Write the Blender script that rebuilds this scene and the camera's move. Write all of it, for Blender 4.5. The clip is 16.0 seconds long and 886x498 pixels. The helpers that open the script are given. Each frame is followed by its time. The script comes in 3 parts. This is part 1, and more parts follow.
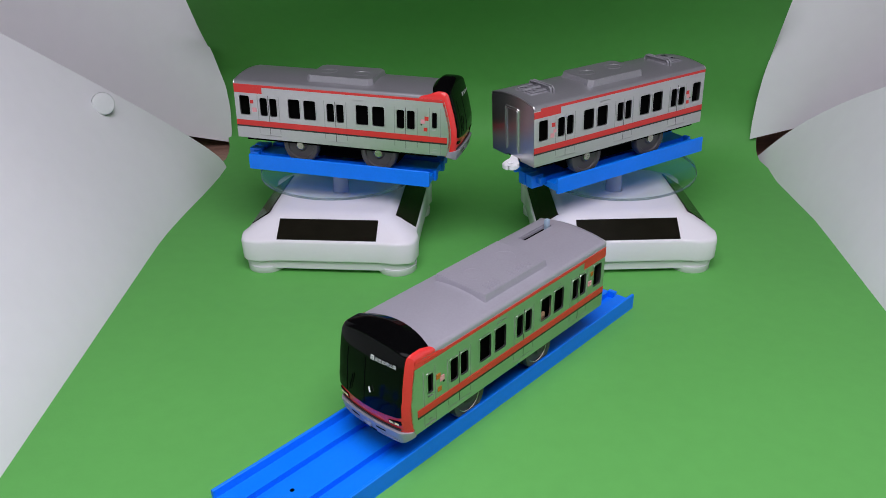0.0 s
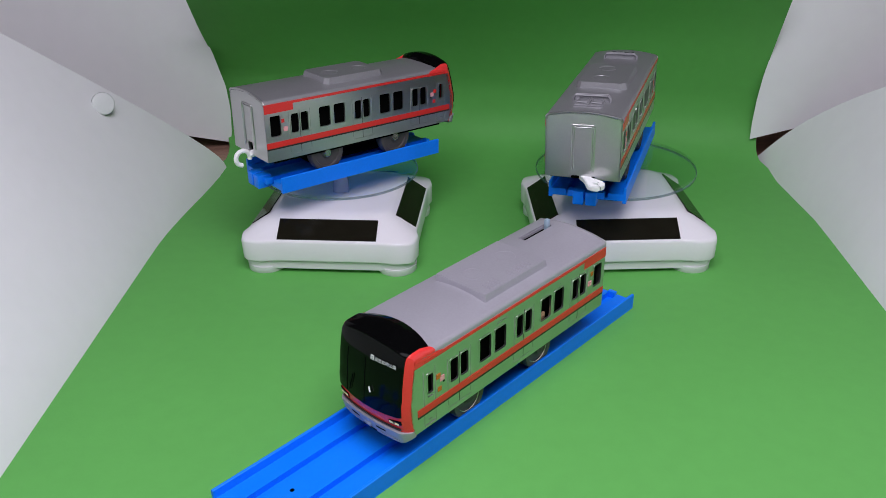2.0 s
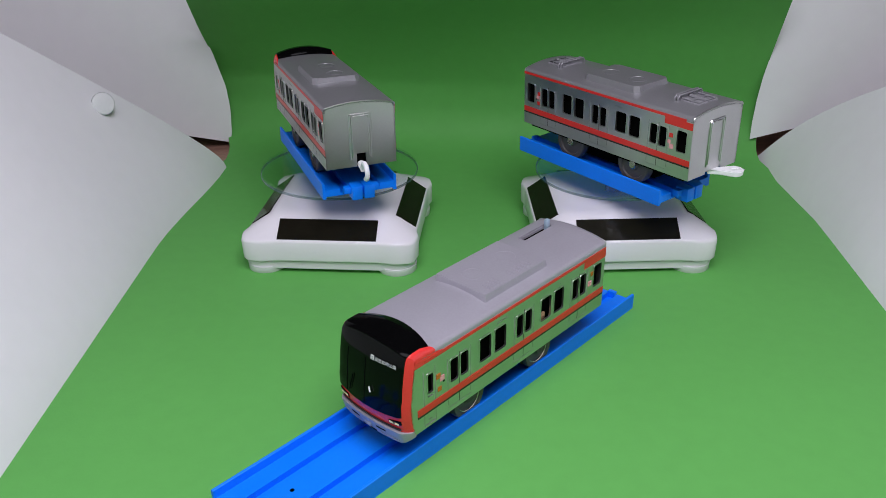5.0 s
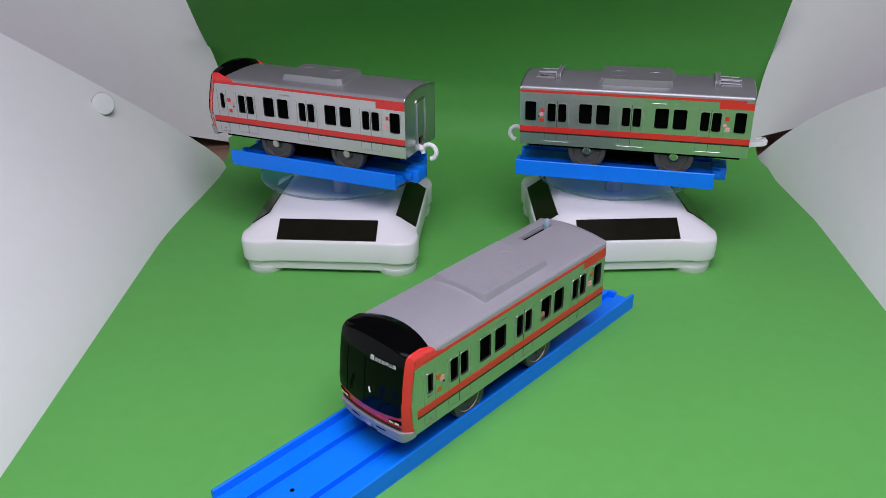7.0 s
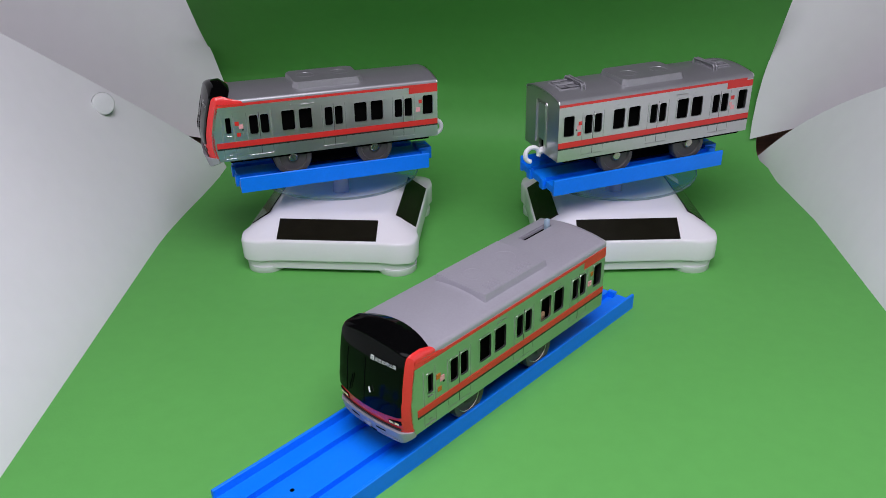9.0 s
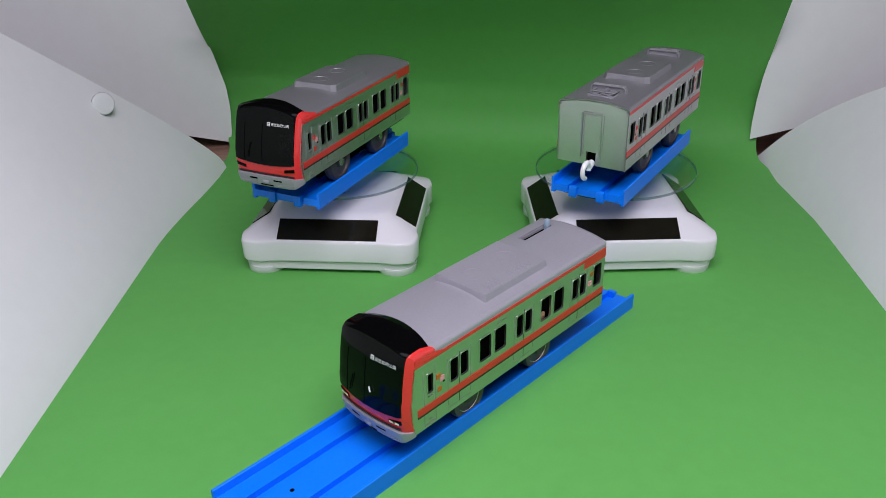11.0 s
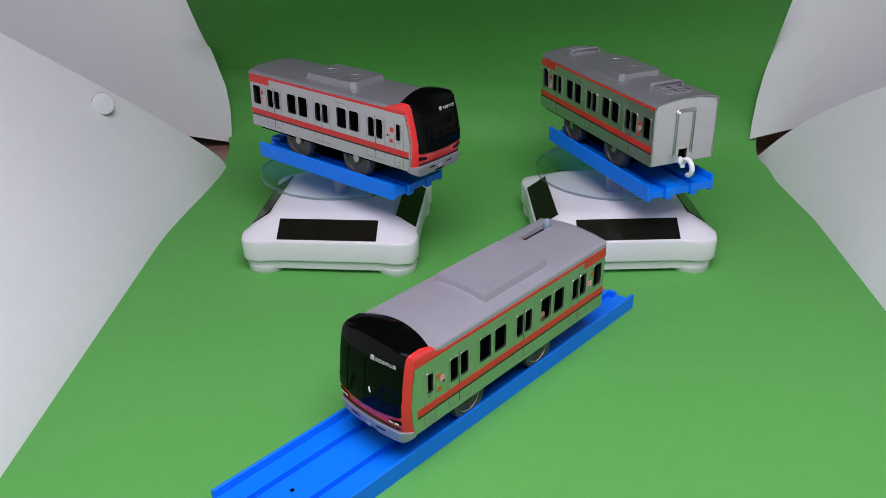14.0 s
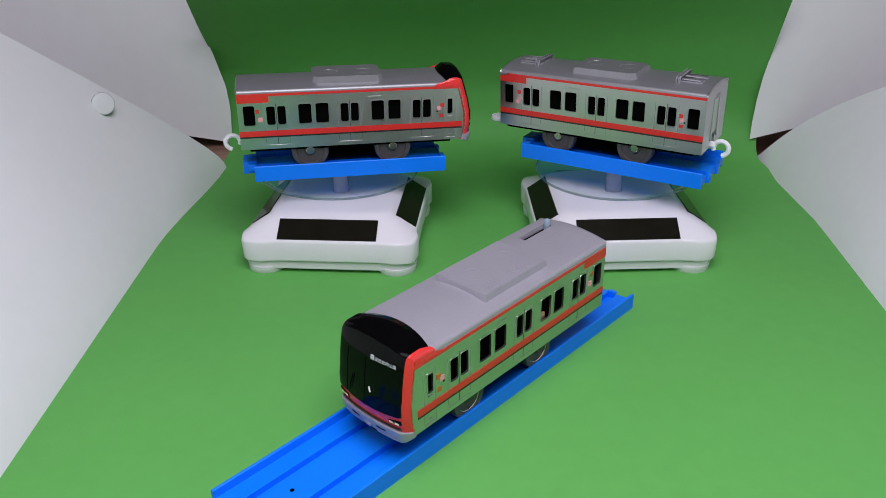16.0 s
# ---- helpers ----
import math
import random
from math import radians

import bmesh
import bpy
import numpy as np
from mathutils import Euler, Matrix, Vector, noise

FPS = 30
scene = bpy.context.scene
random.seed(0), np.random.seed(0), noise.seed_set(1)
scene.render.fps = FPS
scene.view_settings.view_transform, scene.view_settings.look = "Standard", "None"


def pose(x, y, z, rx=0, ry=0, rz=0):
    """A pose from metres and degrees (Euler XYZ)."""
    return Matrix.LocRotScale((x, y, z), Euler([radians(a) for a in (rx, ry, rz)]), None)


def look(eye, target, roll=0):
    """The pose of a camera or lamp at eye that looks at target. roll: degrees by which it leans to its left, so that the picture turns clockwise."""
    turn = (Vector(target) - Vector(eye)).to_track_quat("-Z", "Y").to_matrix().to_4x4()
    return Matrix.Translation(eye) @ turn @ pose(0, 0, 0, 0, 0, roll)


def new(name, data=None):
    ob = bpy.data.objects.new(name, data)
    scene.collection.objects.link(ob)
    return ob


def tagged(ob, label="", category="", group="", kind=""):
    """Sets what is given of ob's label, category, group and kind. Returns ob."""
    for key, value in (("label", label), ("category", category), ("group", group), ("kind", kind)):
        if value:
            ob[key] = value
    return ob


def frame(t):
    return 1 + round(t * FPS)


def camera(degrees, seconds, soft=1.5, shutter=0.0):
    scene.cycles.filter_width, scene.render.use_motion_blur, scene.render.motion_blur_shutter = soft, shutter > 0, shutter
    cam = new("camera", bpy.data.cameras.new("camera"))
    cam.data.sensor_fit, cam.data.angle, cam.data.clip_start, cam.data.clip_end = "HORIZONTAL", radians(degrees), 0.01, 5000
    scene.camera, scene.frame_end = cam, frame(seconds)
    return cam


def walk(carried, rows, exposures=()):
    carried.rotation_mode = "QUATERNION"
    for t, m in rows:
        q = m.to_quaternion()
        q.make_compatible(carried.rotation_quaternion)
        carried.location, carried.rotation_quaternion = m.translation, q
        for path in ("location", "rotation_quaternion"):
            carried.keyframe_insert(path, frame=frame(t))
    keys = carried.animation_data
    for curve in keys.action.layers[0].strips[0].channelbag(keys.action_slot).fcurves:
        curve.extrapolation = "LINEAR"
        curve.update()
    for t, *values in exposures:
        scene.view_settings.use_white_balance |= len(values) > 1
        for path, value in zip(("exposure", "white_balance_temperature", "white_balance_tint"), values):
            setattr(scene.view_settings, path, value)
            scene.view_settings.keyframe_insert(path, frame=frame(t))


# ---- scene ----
cam = camera(57.62, 16.0, soft=0.5)
EYE = Matrix.Translation((0, 0, 0.20992)) @ pose(0, 0, 0, 62.87, 0, 0) @ pose(0, 0, 0, 0, 0, -1.12)
walk(cam, [(0.0, EYE), (16.0, EYE)])

# ---- light ----
world = bpy.data.worlds.new("room_air")
world.use_nodes = True
world.node_tree.nodes["Background"].inputs["Color"].default_value = (0.75, 0.8, 0.9, 1)
world.node_tree.nodes["Background"].inputs["Strength"].default_value = 0.02
scene.world = world
scene.view_settings.exposure = 0.0


def area_lamp(name, eye, target, size, watts, colour):
    data = bpy.data.lights.new(name, "AREA")
    data.shape, data.size, data.energy, data.color = "DISK", size, watts, colour
    ob = new(name, data)
    ob.matrix_world = look(eye, target)
    return ob


area_lamp("desk_lamp_light", (0.03, 0.065, 0.47), (0.03, 0.1, 0), 0.40, 3.0, (0.985, 0.96, 1.07))
area_lamp("ceiling_lamp_light", (0.1, 0.1, 1.27), (0.1, 0.1, 0), 0.6, 0.4, (0.96, 0.965, 1.06))

S = 0.001  # all sizes below are in millimetres


# ---- materials ----
def material(name, colour, rough=0.5, metal=0.0, coat=0.0, vary=0.06, scale=60.0, bump=0.0, bump_scale=400.0, spec=0.5, second=None):
    """A surface with two scales of colour variation, a little roughness variation and fine relief."""
    m = bpy.data.materials.new(name)
    m.use_nodes = True
    nt = m.node_tree
    b = nt.nodes["Principled BSDF"]
    b.inputs["Metallic"].default_value = metal
    b.inputs["Coat Weight"].default_value = coat
    b.inputs["Coat Roughness"].default_value = 0.06
    b.inputs["Specular IOR Level"].default_value = spec
    tc = nt.nodes.new("ShaderNodeTexCoord")
    n1 = nt.nodes.new("ShaderNodeTexNoise")
    n1.inputs["Scale"].default_value, n1.inputs["Detail"].default_value = scale, 4
    n2 = nt.nodes.new("ShaderNodeTexNoise")
    n2.inputs["Scale"].default_value, n2.inputs["Detail"].default_value = scale * 14, 3
    add = nt.nodes.new("ShaderNodeMath")
    add.operation = "ADD"
    nt.links.new(tc.outputs["Object"], n1.inputs["Vector"])
    nt.links.new(tc.outputs["Object"], n2.inputs["Vector"])
    nt.links.new(n1.outputs["Fac"], add.inputs[0])
    nt.links.new(n2.outputs["Fac"], add.inputs[1])
    ramp = nt.nodes.new("ShaderNodeMapRange")
    ramp.inputs["From Min"].default_value, ramp.inputs["From Max"].default_value = 0.6, 1.4
    nt.links.new(add.outputs[0], ramp.inputs["Value"])
    mix = nt.nodes.new("ShaderNodeMix")
    mix.data_type = "RGBA"
    low = second or [c * (1 - vary) for c in colour]
    high = [min(1, c * (1 + vary)) for c in colour]
    mix.inputs["A"].default_value, mix.inputs["B"].default_value = (*low, 1), (*high, 1)
    nt.links.new(ramp.outputs["Result"], mix.inputs["Factor"])
    nt.links.new(mix.outputs["Result"], b.inputs["Base Color"])
    rr = nt.nodes.new("ShaderNodeMapRange")
    rr.inputs["To Min"].default_value, rr.inputs["To Max"].default_value = rough * 0.85, min(1, rough * 1.15)
    nt.links.new(n1.outputs["Fac"], rr.inputs["Value"])
    nt.links.new(rr.outputs["Result"], b.inputs["Roughness"])
    if bump:
        n3 = nt.nodes.new("ShaderNodeTexNoise")
        n3.inputs["Scale"].default_value, n3.inputs["Detail"].default_value = bump_scale, 5
        nt.links.new(tc.outputs["Object"], n3.inputs["Vector"])
        bp = nt.nodes.new("ShaderNodeBump")
        bp.inputs["Strength"].default_value, bp.inputs["Distance"].default_value = bump, 0.0004
        nt.links.new(n3.outputs["Fac"], bp.inputs["Height"])
        nt.links.new(bp.outputs["Normal"], b.inputs["Normal"])
    return m


GREEN_CARD = material("green_card", (0.108, 0.385, 0.082), 0.66, vary=0.05, scale=9, bump=0.12, bump_scale=900, spec=0.35)
WHITE_CARD = material("white_card", (0.815, 0.80, 0.835), 0.6, vary=0.02, scale=7, bump=0.08, bump_scale=500, spec=0.3)
BLUE_PLASTIC = material("blue_plastic", (0.001, 0.195, 0.95), 0.4, vary=0.06, scale=50, bump=0.05, spec=0.38)
SILVER = material("silver_paint", (0.57, 0.565, 0.57), 0.3, metal=0.97, vary=0.04, scale=80, bump=0.03, bump_scale=2500)
ROOF_GREY = material("roof_grey_plastic", (0.35, 0.335, 0.385), 0.42, metal=0.2, vary=0.05, scale=70, bump=0.06, bump_scale=1500)
ROOF_SILVER = material("roof_silver_paint", (0.30, 0.297, 0.318), 0.4, metal=0.5, vary=0.05, scale=70, bump=0.05, bump_scale=1500)
ROOF_FITTING = material("roof_fitting_plastic", (0.29, 0.285, 0.31), 0.5, metal=0.3, vary=0.08, scale=90, spec=0.3)
RED = material("red_paint", (0.62, 0.028, 0.025), 0.3, vary=0.05, scale=90, coat=0.2, spec=0.35)
RED_FOIL = material("red_gloss", (0.74, 0.04, 0.04), 0.18, vary=0.05, scale=90, coat=0.25, spec=0.3)
# Red print with the green card's reflection mixed into its colour, giving orange.
RED_GREEN_REFLECTED = material("red_print_green_reflection", (0.48, 0.13, 0.012), 0.4, vary=0.05)
PINK = material("pink_print", (0.75, 0.33, 0.36), 0.4, vary=0.05)
BLACK_GLOSS = material("black_gloss", (0.002, 0.002, 0.0022), 0.08, vary=0.2, scale=60, spec=0.05)
BLACK_GLASS = material("black_windscreen", (0.002, 0.003, 0.0022), 0.1, vary=0.2, scale=60, spec=0.09)
BLACK_PRINT = material("black_print", (0.012, 0.012, 0.012), 0.4, vary=0.2)
# Near-black underframe plastic; also the shade put into hollows, holes and slots.
DARK_PLASTIC_AND_HOLLOWS = material("dark_plastic_and_hollow_shade", (0.002, 0.002, 0.002), 0.9, vary=0.3, spec=0.02)
WHEEL_GREY = material("wheel_grey_plastic", (0.06, 0.055, 0.057), 0.5, vary=0.12, scale=120, bump=0.1)
RUBBER = material("grey_rubber", (0.05, 0.047, 0.05), 0.7, vary=0.15, scale=150, bump=0.2)
AXLE_STEEL = material("axle_steel", (0.45, 0.44, 0.38), 0.25, metal=1.0, vary=0.1)
WHITE_PLASTIC = material("white_gloss_plastic", (0.76, 0.735, 0.78), 0.16, vary=0.015, scale=40, bump=0.02, bump_scale=700)
MILKY = material("milky_plastic", (0.64, 0.65, 0.66), 0.35, vary=0.03, scale=60, spec=0.3)
WHITE_MATT = material("white_coupler_and_glint", (0.82, 0.82, 0.84), 0.35, vary=0.02)
SOLAR = material("solar_cell", (0.010, 0.009, 0.006), 0.14, vary=0.25, scale=120, spec=0.14)
# Grey for door joints and rim, and for shade put into the turntable groove.
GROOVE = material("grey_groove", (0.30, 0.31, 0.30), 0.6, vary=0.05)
BLUE_LEVER = material("pale_blue_plastic", (0.30, 0.40, 0.50), 0.35, vary=0.05)
YELLOW = material("lamp_yellow_print", (0.85, 0.75, 0.42), 0.3, vary=0.05)
TEXT_WHITE = material("white_print", (0.75, 0.75, 0.75), 0.4, vary=0.03)
BROWN = material("tan_plastic", (0.36, 0.21, 0.12), 0.5, vary=0.15)
WALL_PAINT = material("room_wall_paint", (0.55, 0.53, 0.50), 0.8, vary=0.05, scale=3)
DARK_WALL = material("dark_cupboard", (0.03, 0.018, 0.012), 0.6, vary=0.3, scale=6)


def wood_material():
    m = material("brown_wood", (0.42, 0.23, 0.18), 0.5, vary=0.25, scale=25, bump=0.2, bump_scale=200, second=(0.22, 0.11, 0.085))
    nt = m.node_tree
    tc = next(n for n in nt.nodes if n.bl_idname == "ShaderNodeTexCoord")
    mp = nt.nodes.new("ShaderNodeMapping")
    mp.inputs["Scale"].default_value = (1, 9, 9)
    for n in nt.nodes:
        if n.bl_idname == "ShaderNodeTexNoise":
            nt.links.new(mp.outputs["Vector"], n.inputs["Vector"])
    nt.links.new(tc.outputs["Object"], mp.inputs["Vector"])
    return m


def clear_material():
    m = bpy.data.materials.new("clear_acrylic")
    m.use_nodes = True
    nt = m.node_tree
    nt.nodes.remove(nt.nodes["Principled BSDF"])
    see = nt.nodes.new("ShaderNodeBsdfTransparent")
    see.inputs["Color"].default_value = (0.93, 0.965, 0.97, 1)
    gloss = nt.nodes.new("ShaderNodeBsdfGlossy")
    gloss.inputs["Roughness"].default_value = 0.05
    mix = nt.nodes.new("ShaderNodeMixShader")
    mix.inputs["Fac"].default_value = 0.09
    nt.links.new(see.outputs["BSDF"], mix.inputs[1])
    nt.links.new(gloss.outputs["BSDF"], mix.inputs[2])
    nt.links.new(mix.outputs["Shader"], nt.nodes["Material Output"].inputs["Surface"])
    return m


def edge_material():
    m = material("acrylic_edge", (0.06, 0.12, 0.14), 0.12, vary=0.1, scale=40)
    m.node_tree.nodes["Principled BSDF"].inputs["Alpha"].default_value = 0.6
    return m


def frosted_material():
    m = material("frosted_acrylic", (0.50, 0.50, 0.58), 0.16, vary=0.08, scale=120)
    m.node_tree.nodes["Principled BSDF"].inputs["Alpha"].default_value = 0.6
    return m


FROSTED = frosted_material()
WOOD = wood_material()
CLEAR = clear_material()
EDGE = edge_material()


# ---- mesh helpers ----
def mesh_object(name, bm, mat, smooth=30):
    bmesh.ops.remove_doubles(bm, verts=bm.verts, dist=1e-4)
    bmesh.ops.recalc_face_normals(bm, faces=bm.faces)
    bmesh.ops.scale(bm, vec=(S, S, S), verts=bm.verts)
    for f in bm.faces:
        f.smooth = True
    for e in bm.edges:
        e.smooth = len(e.link_faces) == 2 and e.calc_face_angle(0) < radians(smooth)
    me = bpy.data.meshes.new(name)
    bm.to_mesh(me)
    bm.free()
    me.materials.append(mat)
    return new(name, me)


def part(name, bm, mat, parent, label="", smooth=30):
    ob = mesh_object(name, bm, mat, smooth)
    ob.parent = parent
    if label:
        ob["label"] = label
    return ob


def thing(name, label, category, group="", kind=""):
    return tagged(new(name), label, category, group, kind)


def box(bm, x0, x1, y0, y1, z0, z1, bevel=0.0, segs=2):
    r = bmesh.ops.create_cube(bm, size=1.0)
    for v in r["verts"]:
        v.co = Vector(((x0 + x1) / 2 + v.co.x * (x1 - x0), (y0 + y1) / 2 + v.co.y * (y1 - y0), (z0 + z1) / 2 + v.co.z * (z1 - z0)))
    if bevel:
        edges = list({e for v in r["verts"] for e in v.link_edges})
        bmesh.ops.bevel(bm, geom=edges, offset=bevel, segments=segs, affect="EDGES", profile=0.5)


def boxed(*a, **k):
    bm = bmesh.new()
    box(bm, *a, **k)
    return bm


def drum(bm, centre, axis, r0, r1, depth, n=32):
    """A cylinder or cone along the axis letter, with its middle at centre."""
    turn = {"x": pose(0, 0, 0, 0, 90, 0), "y": pose(0, 0, 0, -90, 0, 0), "z": Matrix.Identity(4)}[axis]
    bmesh.ops.create_cone(bm, cap_ends=True, segments=n, radius1=r0, radius2=r1, depth=depth, matrix=Matrix.Translation(centre) @ turn)


def lathe(bm, profile, centre, axis, n=40):
    """Turns (radius, along) pairs about an axis."""
    turn = {"y": pose(0, 0, 0, -90, 0, 0), "z": Matrix.Identity(4)}[axis]
    m = Matrix.Translation(centre) @ turn
    rings = []
    for r, h in profile:
        rings.append([bm.verts.new(m @ Vector((r * math.cos(2 * math.pi * k / n), r * math.sin(2 * math.pi * k / n), h))) for k in range(n)])
    for a, b in zip(rings, rings[1:]):
        for k in range(n):
            bm.faces.new((a[k], a[(k + 1) % n], b[(k + 1) % n], b[k]))
    bm.faces.new(rings[0])
    bm.faces.new(rings[-1])


def round_rect(x0, x1, z0, z1, r, n=4):
    out = []
    for cx, cz, a0 in ((x1 - r, z1 - r, 0), (x0 + r, z1 - r, 90), (x0 + r, z0 + r, 180), (x1 - r, z0 + r, 270)):
        for k in range(n + 1):
            a = radians(a0 + 90 * k / n)
            out.append((cx + r * math.cos(a), cz + r * math.sin(a)))
    return out


def plate(bm, outline, holes, place, depth):
    """A flat plate with holes; place(u, v, d) gives the point, d runs from 0 to depth."""
    layers = []
    for d in (0, depth):
        loops, edges = [], []
        for loop in (outline, *holes):
            vs = [bm.verts.new(place(u, v, d)) for u, v in loop]
            edges += [bm.edges.new((vs[k], vs[(k + 1) % len(vs)])) for k in range(len(vs))]
            loops.append(vs)
        bmesh.ops.triangle_fill(bm, use_beauty=True, edges=edges)
        layers.append(loops)
    for a, b in zip(*layers):
        for k in range(len(a)):
            j = (k + 1) % len(a)
            bm.faces.new((a[k], a[j], b[j], b[k]))


def sheet(bm, rows):
    """Quads between rows of points of equal length."""
    vs = [[bm.verts.new(p) for p in row] for row in rows]
    for a, b in zip(vs, vs[1:]):
        for k in range(len(a) - 1):
            bm.faces.new((a[k], a[k + 1], b[k + 1], b[k]))
    return vs


def shell(bm, rows, shift):
    """A grid of points and its copy moved by shift, joined round the rim."""
    a = [[bm.verts.new(q) for q in row] for row in rows]
    c = [[bm.verts.new(Vector(q) + Vector(shift)) for q in row] for row in rows]
    m, n = len(rows), len(rows[0])
    for g in (a, c):
        for j in range(m - 1):
            for k in range(n - 1):
                bm.faces.new((g[j][k], g[j][k + 1], g[j + 1][k + 1], g[j + 1][k]))
    rim = [(0, k) for k in range(n)] + [(j, n - 1) for j in range(1, m)] + [(m - 1, k) for k in range(n - 2, -1, -1)] + [(j, 0) for j in range(m - 2, 0, -1)]
    for (j, k), (p, q) in zip(rim, rim[1:] + rim[:1]):
        bm.faces.new((a[j][k], a[p][q], c[p][q], c[j][k]))


def tube(bm, points, r, n=8, closed=False):
    """A round bar along a line of points."""
    pts = [Vector(p) for p in points]
    rings = []
    for k, p in enumerate(pts):
        a = pts[k - 1] if (k or closed) else p
        b = pts[(k + 1) % len(pts)] if (k < len(pts) - 1 or closed) else p
        q = (b - a).to_track_quat("Z", "Y")
        rings.append([bm.verts.new(p + q @ Vector((r * math.cos(2 * math.pi * i / n), r * math.sin(2 * math.pi * i / n), 0))) for i in range(n)])
    pairs = list(zip(rings, rings[1:])) + ([(rings[-1], rings[0])] if closed else [])
    for a, b in pairs:
        shift = min(range(n), key=lambda s: (a[0].co - b[s].co).length)
        for i in range(n):
            bm.faces.new((a[i], a[(i + 1) % n], b[(i + 1 + shift) % n], b[(i + shift) % n]))
    if not closed:
        bm.faces.new(rings[0])
        bm.faces.new(rings[-1])


# ---- plan, in millimetres ----
LEFT_AXIS, RIGHT_AXIS, DISC_TOP = (-57.5, 427.0), (97.1, 420.8), 45.5
HALF_W, RAIL_W = 18.2, 39.4
BODY_Z = 17.6
CAR_L = 115.9


# upper white sheets: foot of the inner edge, direction along the sheet, and the cut of the edge as (height, distance)
CORNERS = {-1: ((-162.3, 594), (-0.894, -0.447), [(2, 0.4), (10, -1.5), (30, -3.0), (47, -1.9), (55, 0.3), (71, 4.3), (90, 11.1), (111, 17.1), (141, 27)]),
           1: ((219.6, 540), (0.968, -0.25), [(16, -1.4), (29, -1.6), (45, -0.9), (59, 0.6), (76, 3.6), (93, 7.0), (111, 10.7), (141, 18)])}


def card_edge(sx, y, z):
    """Where the leaning green card is cut, so that its edge runs along that of the white sheet behind it."""
    at, way, edge = CORNERS[sx]
    pts = sorted(((h - 210) / (at[1] + way[1] * d), (at[0] + way[0] * d) / (at[1] + way[1] * d)) for h, d in edge)
    return y * float(np.interp((z - 210) / y, [a for a, _ in pts], [b for _, b in pts]))


# ---- setting ----
def setting():
    table = thing("table", "brown wooden table under the photo sheets", "table")
    part("tabletop", boxed(-640, 640, -420, 860, -27, -1.2, bevel=4), WOOD, table)
    for x in (-600, 600):
        for y in (-380, 820):
            part("leg", boxed(x - 25, x + 25, y - 25, y + 25, -720, -26, bevel=3), WOOD, table)
    for name, q in (("wall_north", (-900, 900, 1000, 1040, -760, 1300)), ("wall_south", (-900, 900, -740, -700, -760, 1300)),
                    ("wall_west", (-940, -900, -740, 1040, -760, 1300)), ("wall_east", (900, 940, -740, 1040, -760, 1300))):
        tagged(mesh_object(name, boxed(*q), DARK_WALL if name == "wall_north" else WALL_PAINT), "plain painted room wall", "wall", kind="structure")
    tagged(mesh_object("ceiling", boxed(-940, 940, -740, 1040, 1300, 1340), WALL_PAINT), "plain pale ceiling", "ceiling", kind="structure")
    tagged(mesh_object("floor", boxed(-940, 940, -740, 1040, -760, -720), WOOD), "brown wooden floor", "floor", kind="structure")

    # green card: flat on the table, swept up at the back and leaning forward
    left = [(560, 0), (592, 3), (607, 11), (614, 24), (613, 38), (609, 52), (595, 73), (576, 95), (552, 114), (537, 125)]
    right = [(497, 0), (528, 3), (542, 10), (549, 22), (549, 36), (546, 52), (539, 74), (530, 95), (516, 114), (506, 125)]
    rows = []
    for k in range(7):
        y = -120 + 100 * k
        rows.append([(-184 + f * 422, min(y, 480), 0) for f in np.linspace(0, 1, 25)])
    curve = []
    for side in (left, right):
        pts = np.array(side, float)
        d = np.r_[0, np.cumsum(np.hypot(*np.diff(pts, axis=0).T))]
        curve.append(np.c_[np.interp(np.linspace(0, d[-1], 36), d, pts[:, 0]), np.interp(np.linspace(0, d[-1], 36), d, pts[:, 1])])
        for _ in range(9):
            c = curve[-1]
            c[1:-1] = (c[:-2] + 2 * c[1:-1] + c[2:]) / 4
    for a, b in zip(*curve):
        low = min(1, max(0, (5 - a[1]) / 4))
        up = min(1, max(0, (a[1] - 9) / 14))
        tall = min(1, max(0, (a[1] - 40) / 12))
        west = (-164 + 5 * min(1, max(0, (6 - a[1]) / 5))) * (1 - tall) + card_edge(-1, *a) * tall
        west -= up * (20 * min(1, max(0, (52 - a[1]) / 10)) + 2.5 * min(1, max(0, (70 - a[1]) / 6)))
        east = 222 * (1 - tall) + card_edge(1, *b) * tall + 5 * low + 2.5 * up * min(1, max(0, (56 - a[1]) / 6))
        rows.append([(west + f * (east - west), a[0] + (b[0] - a[0]) * f, a[1] + (b[1] - a[1]) * f) for f in np.linspace(0, 1, 25)])
    bm = bmesh.new()
    sheet(bm, rows)
    bmesh.ops.recalc_face_normals(bm, faces=bm.faces)
    bmesh.ops.solidify(bm, geom=bm.faces[:], thickness=0.5)
    tagged(mesh_object("backdrop", bm, GREEN_CARD, 60), "green card sheet swept up behind the toys", "backdrop", kind="structure")


def white_sheet(rows, label):
    bm = bmesh.new()
    sheet(bm, rows)
    bmesh.ops.recalc_face_normals(bm, faces=bm.faces)
    bmesh.ops.solidify(bm, geom=bm.faces[:], thickness=0.5)
    return tagged(mesh_object("reflector_sheet", bm, WHITE_CARD, 60), label, "white sheet", "white sheets round the stage")


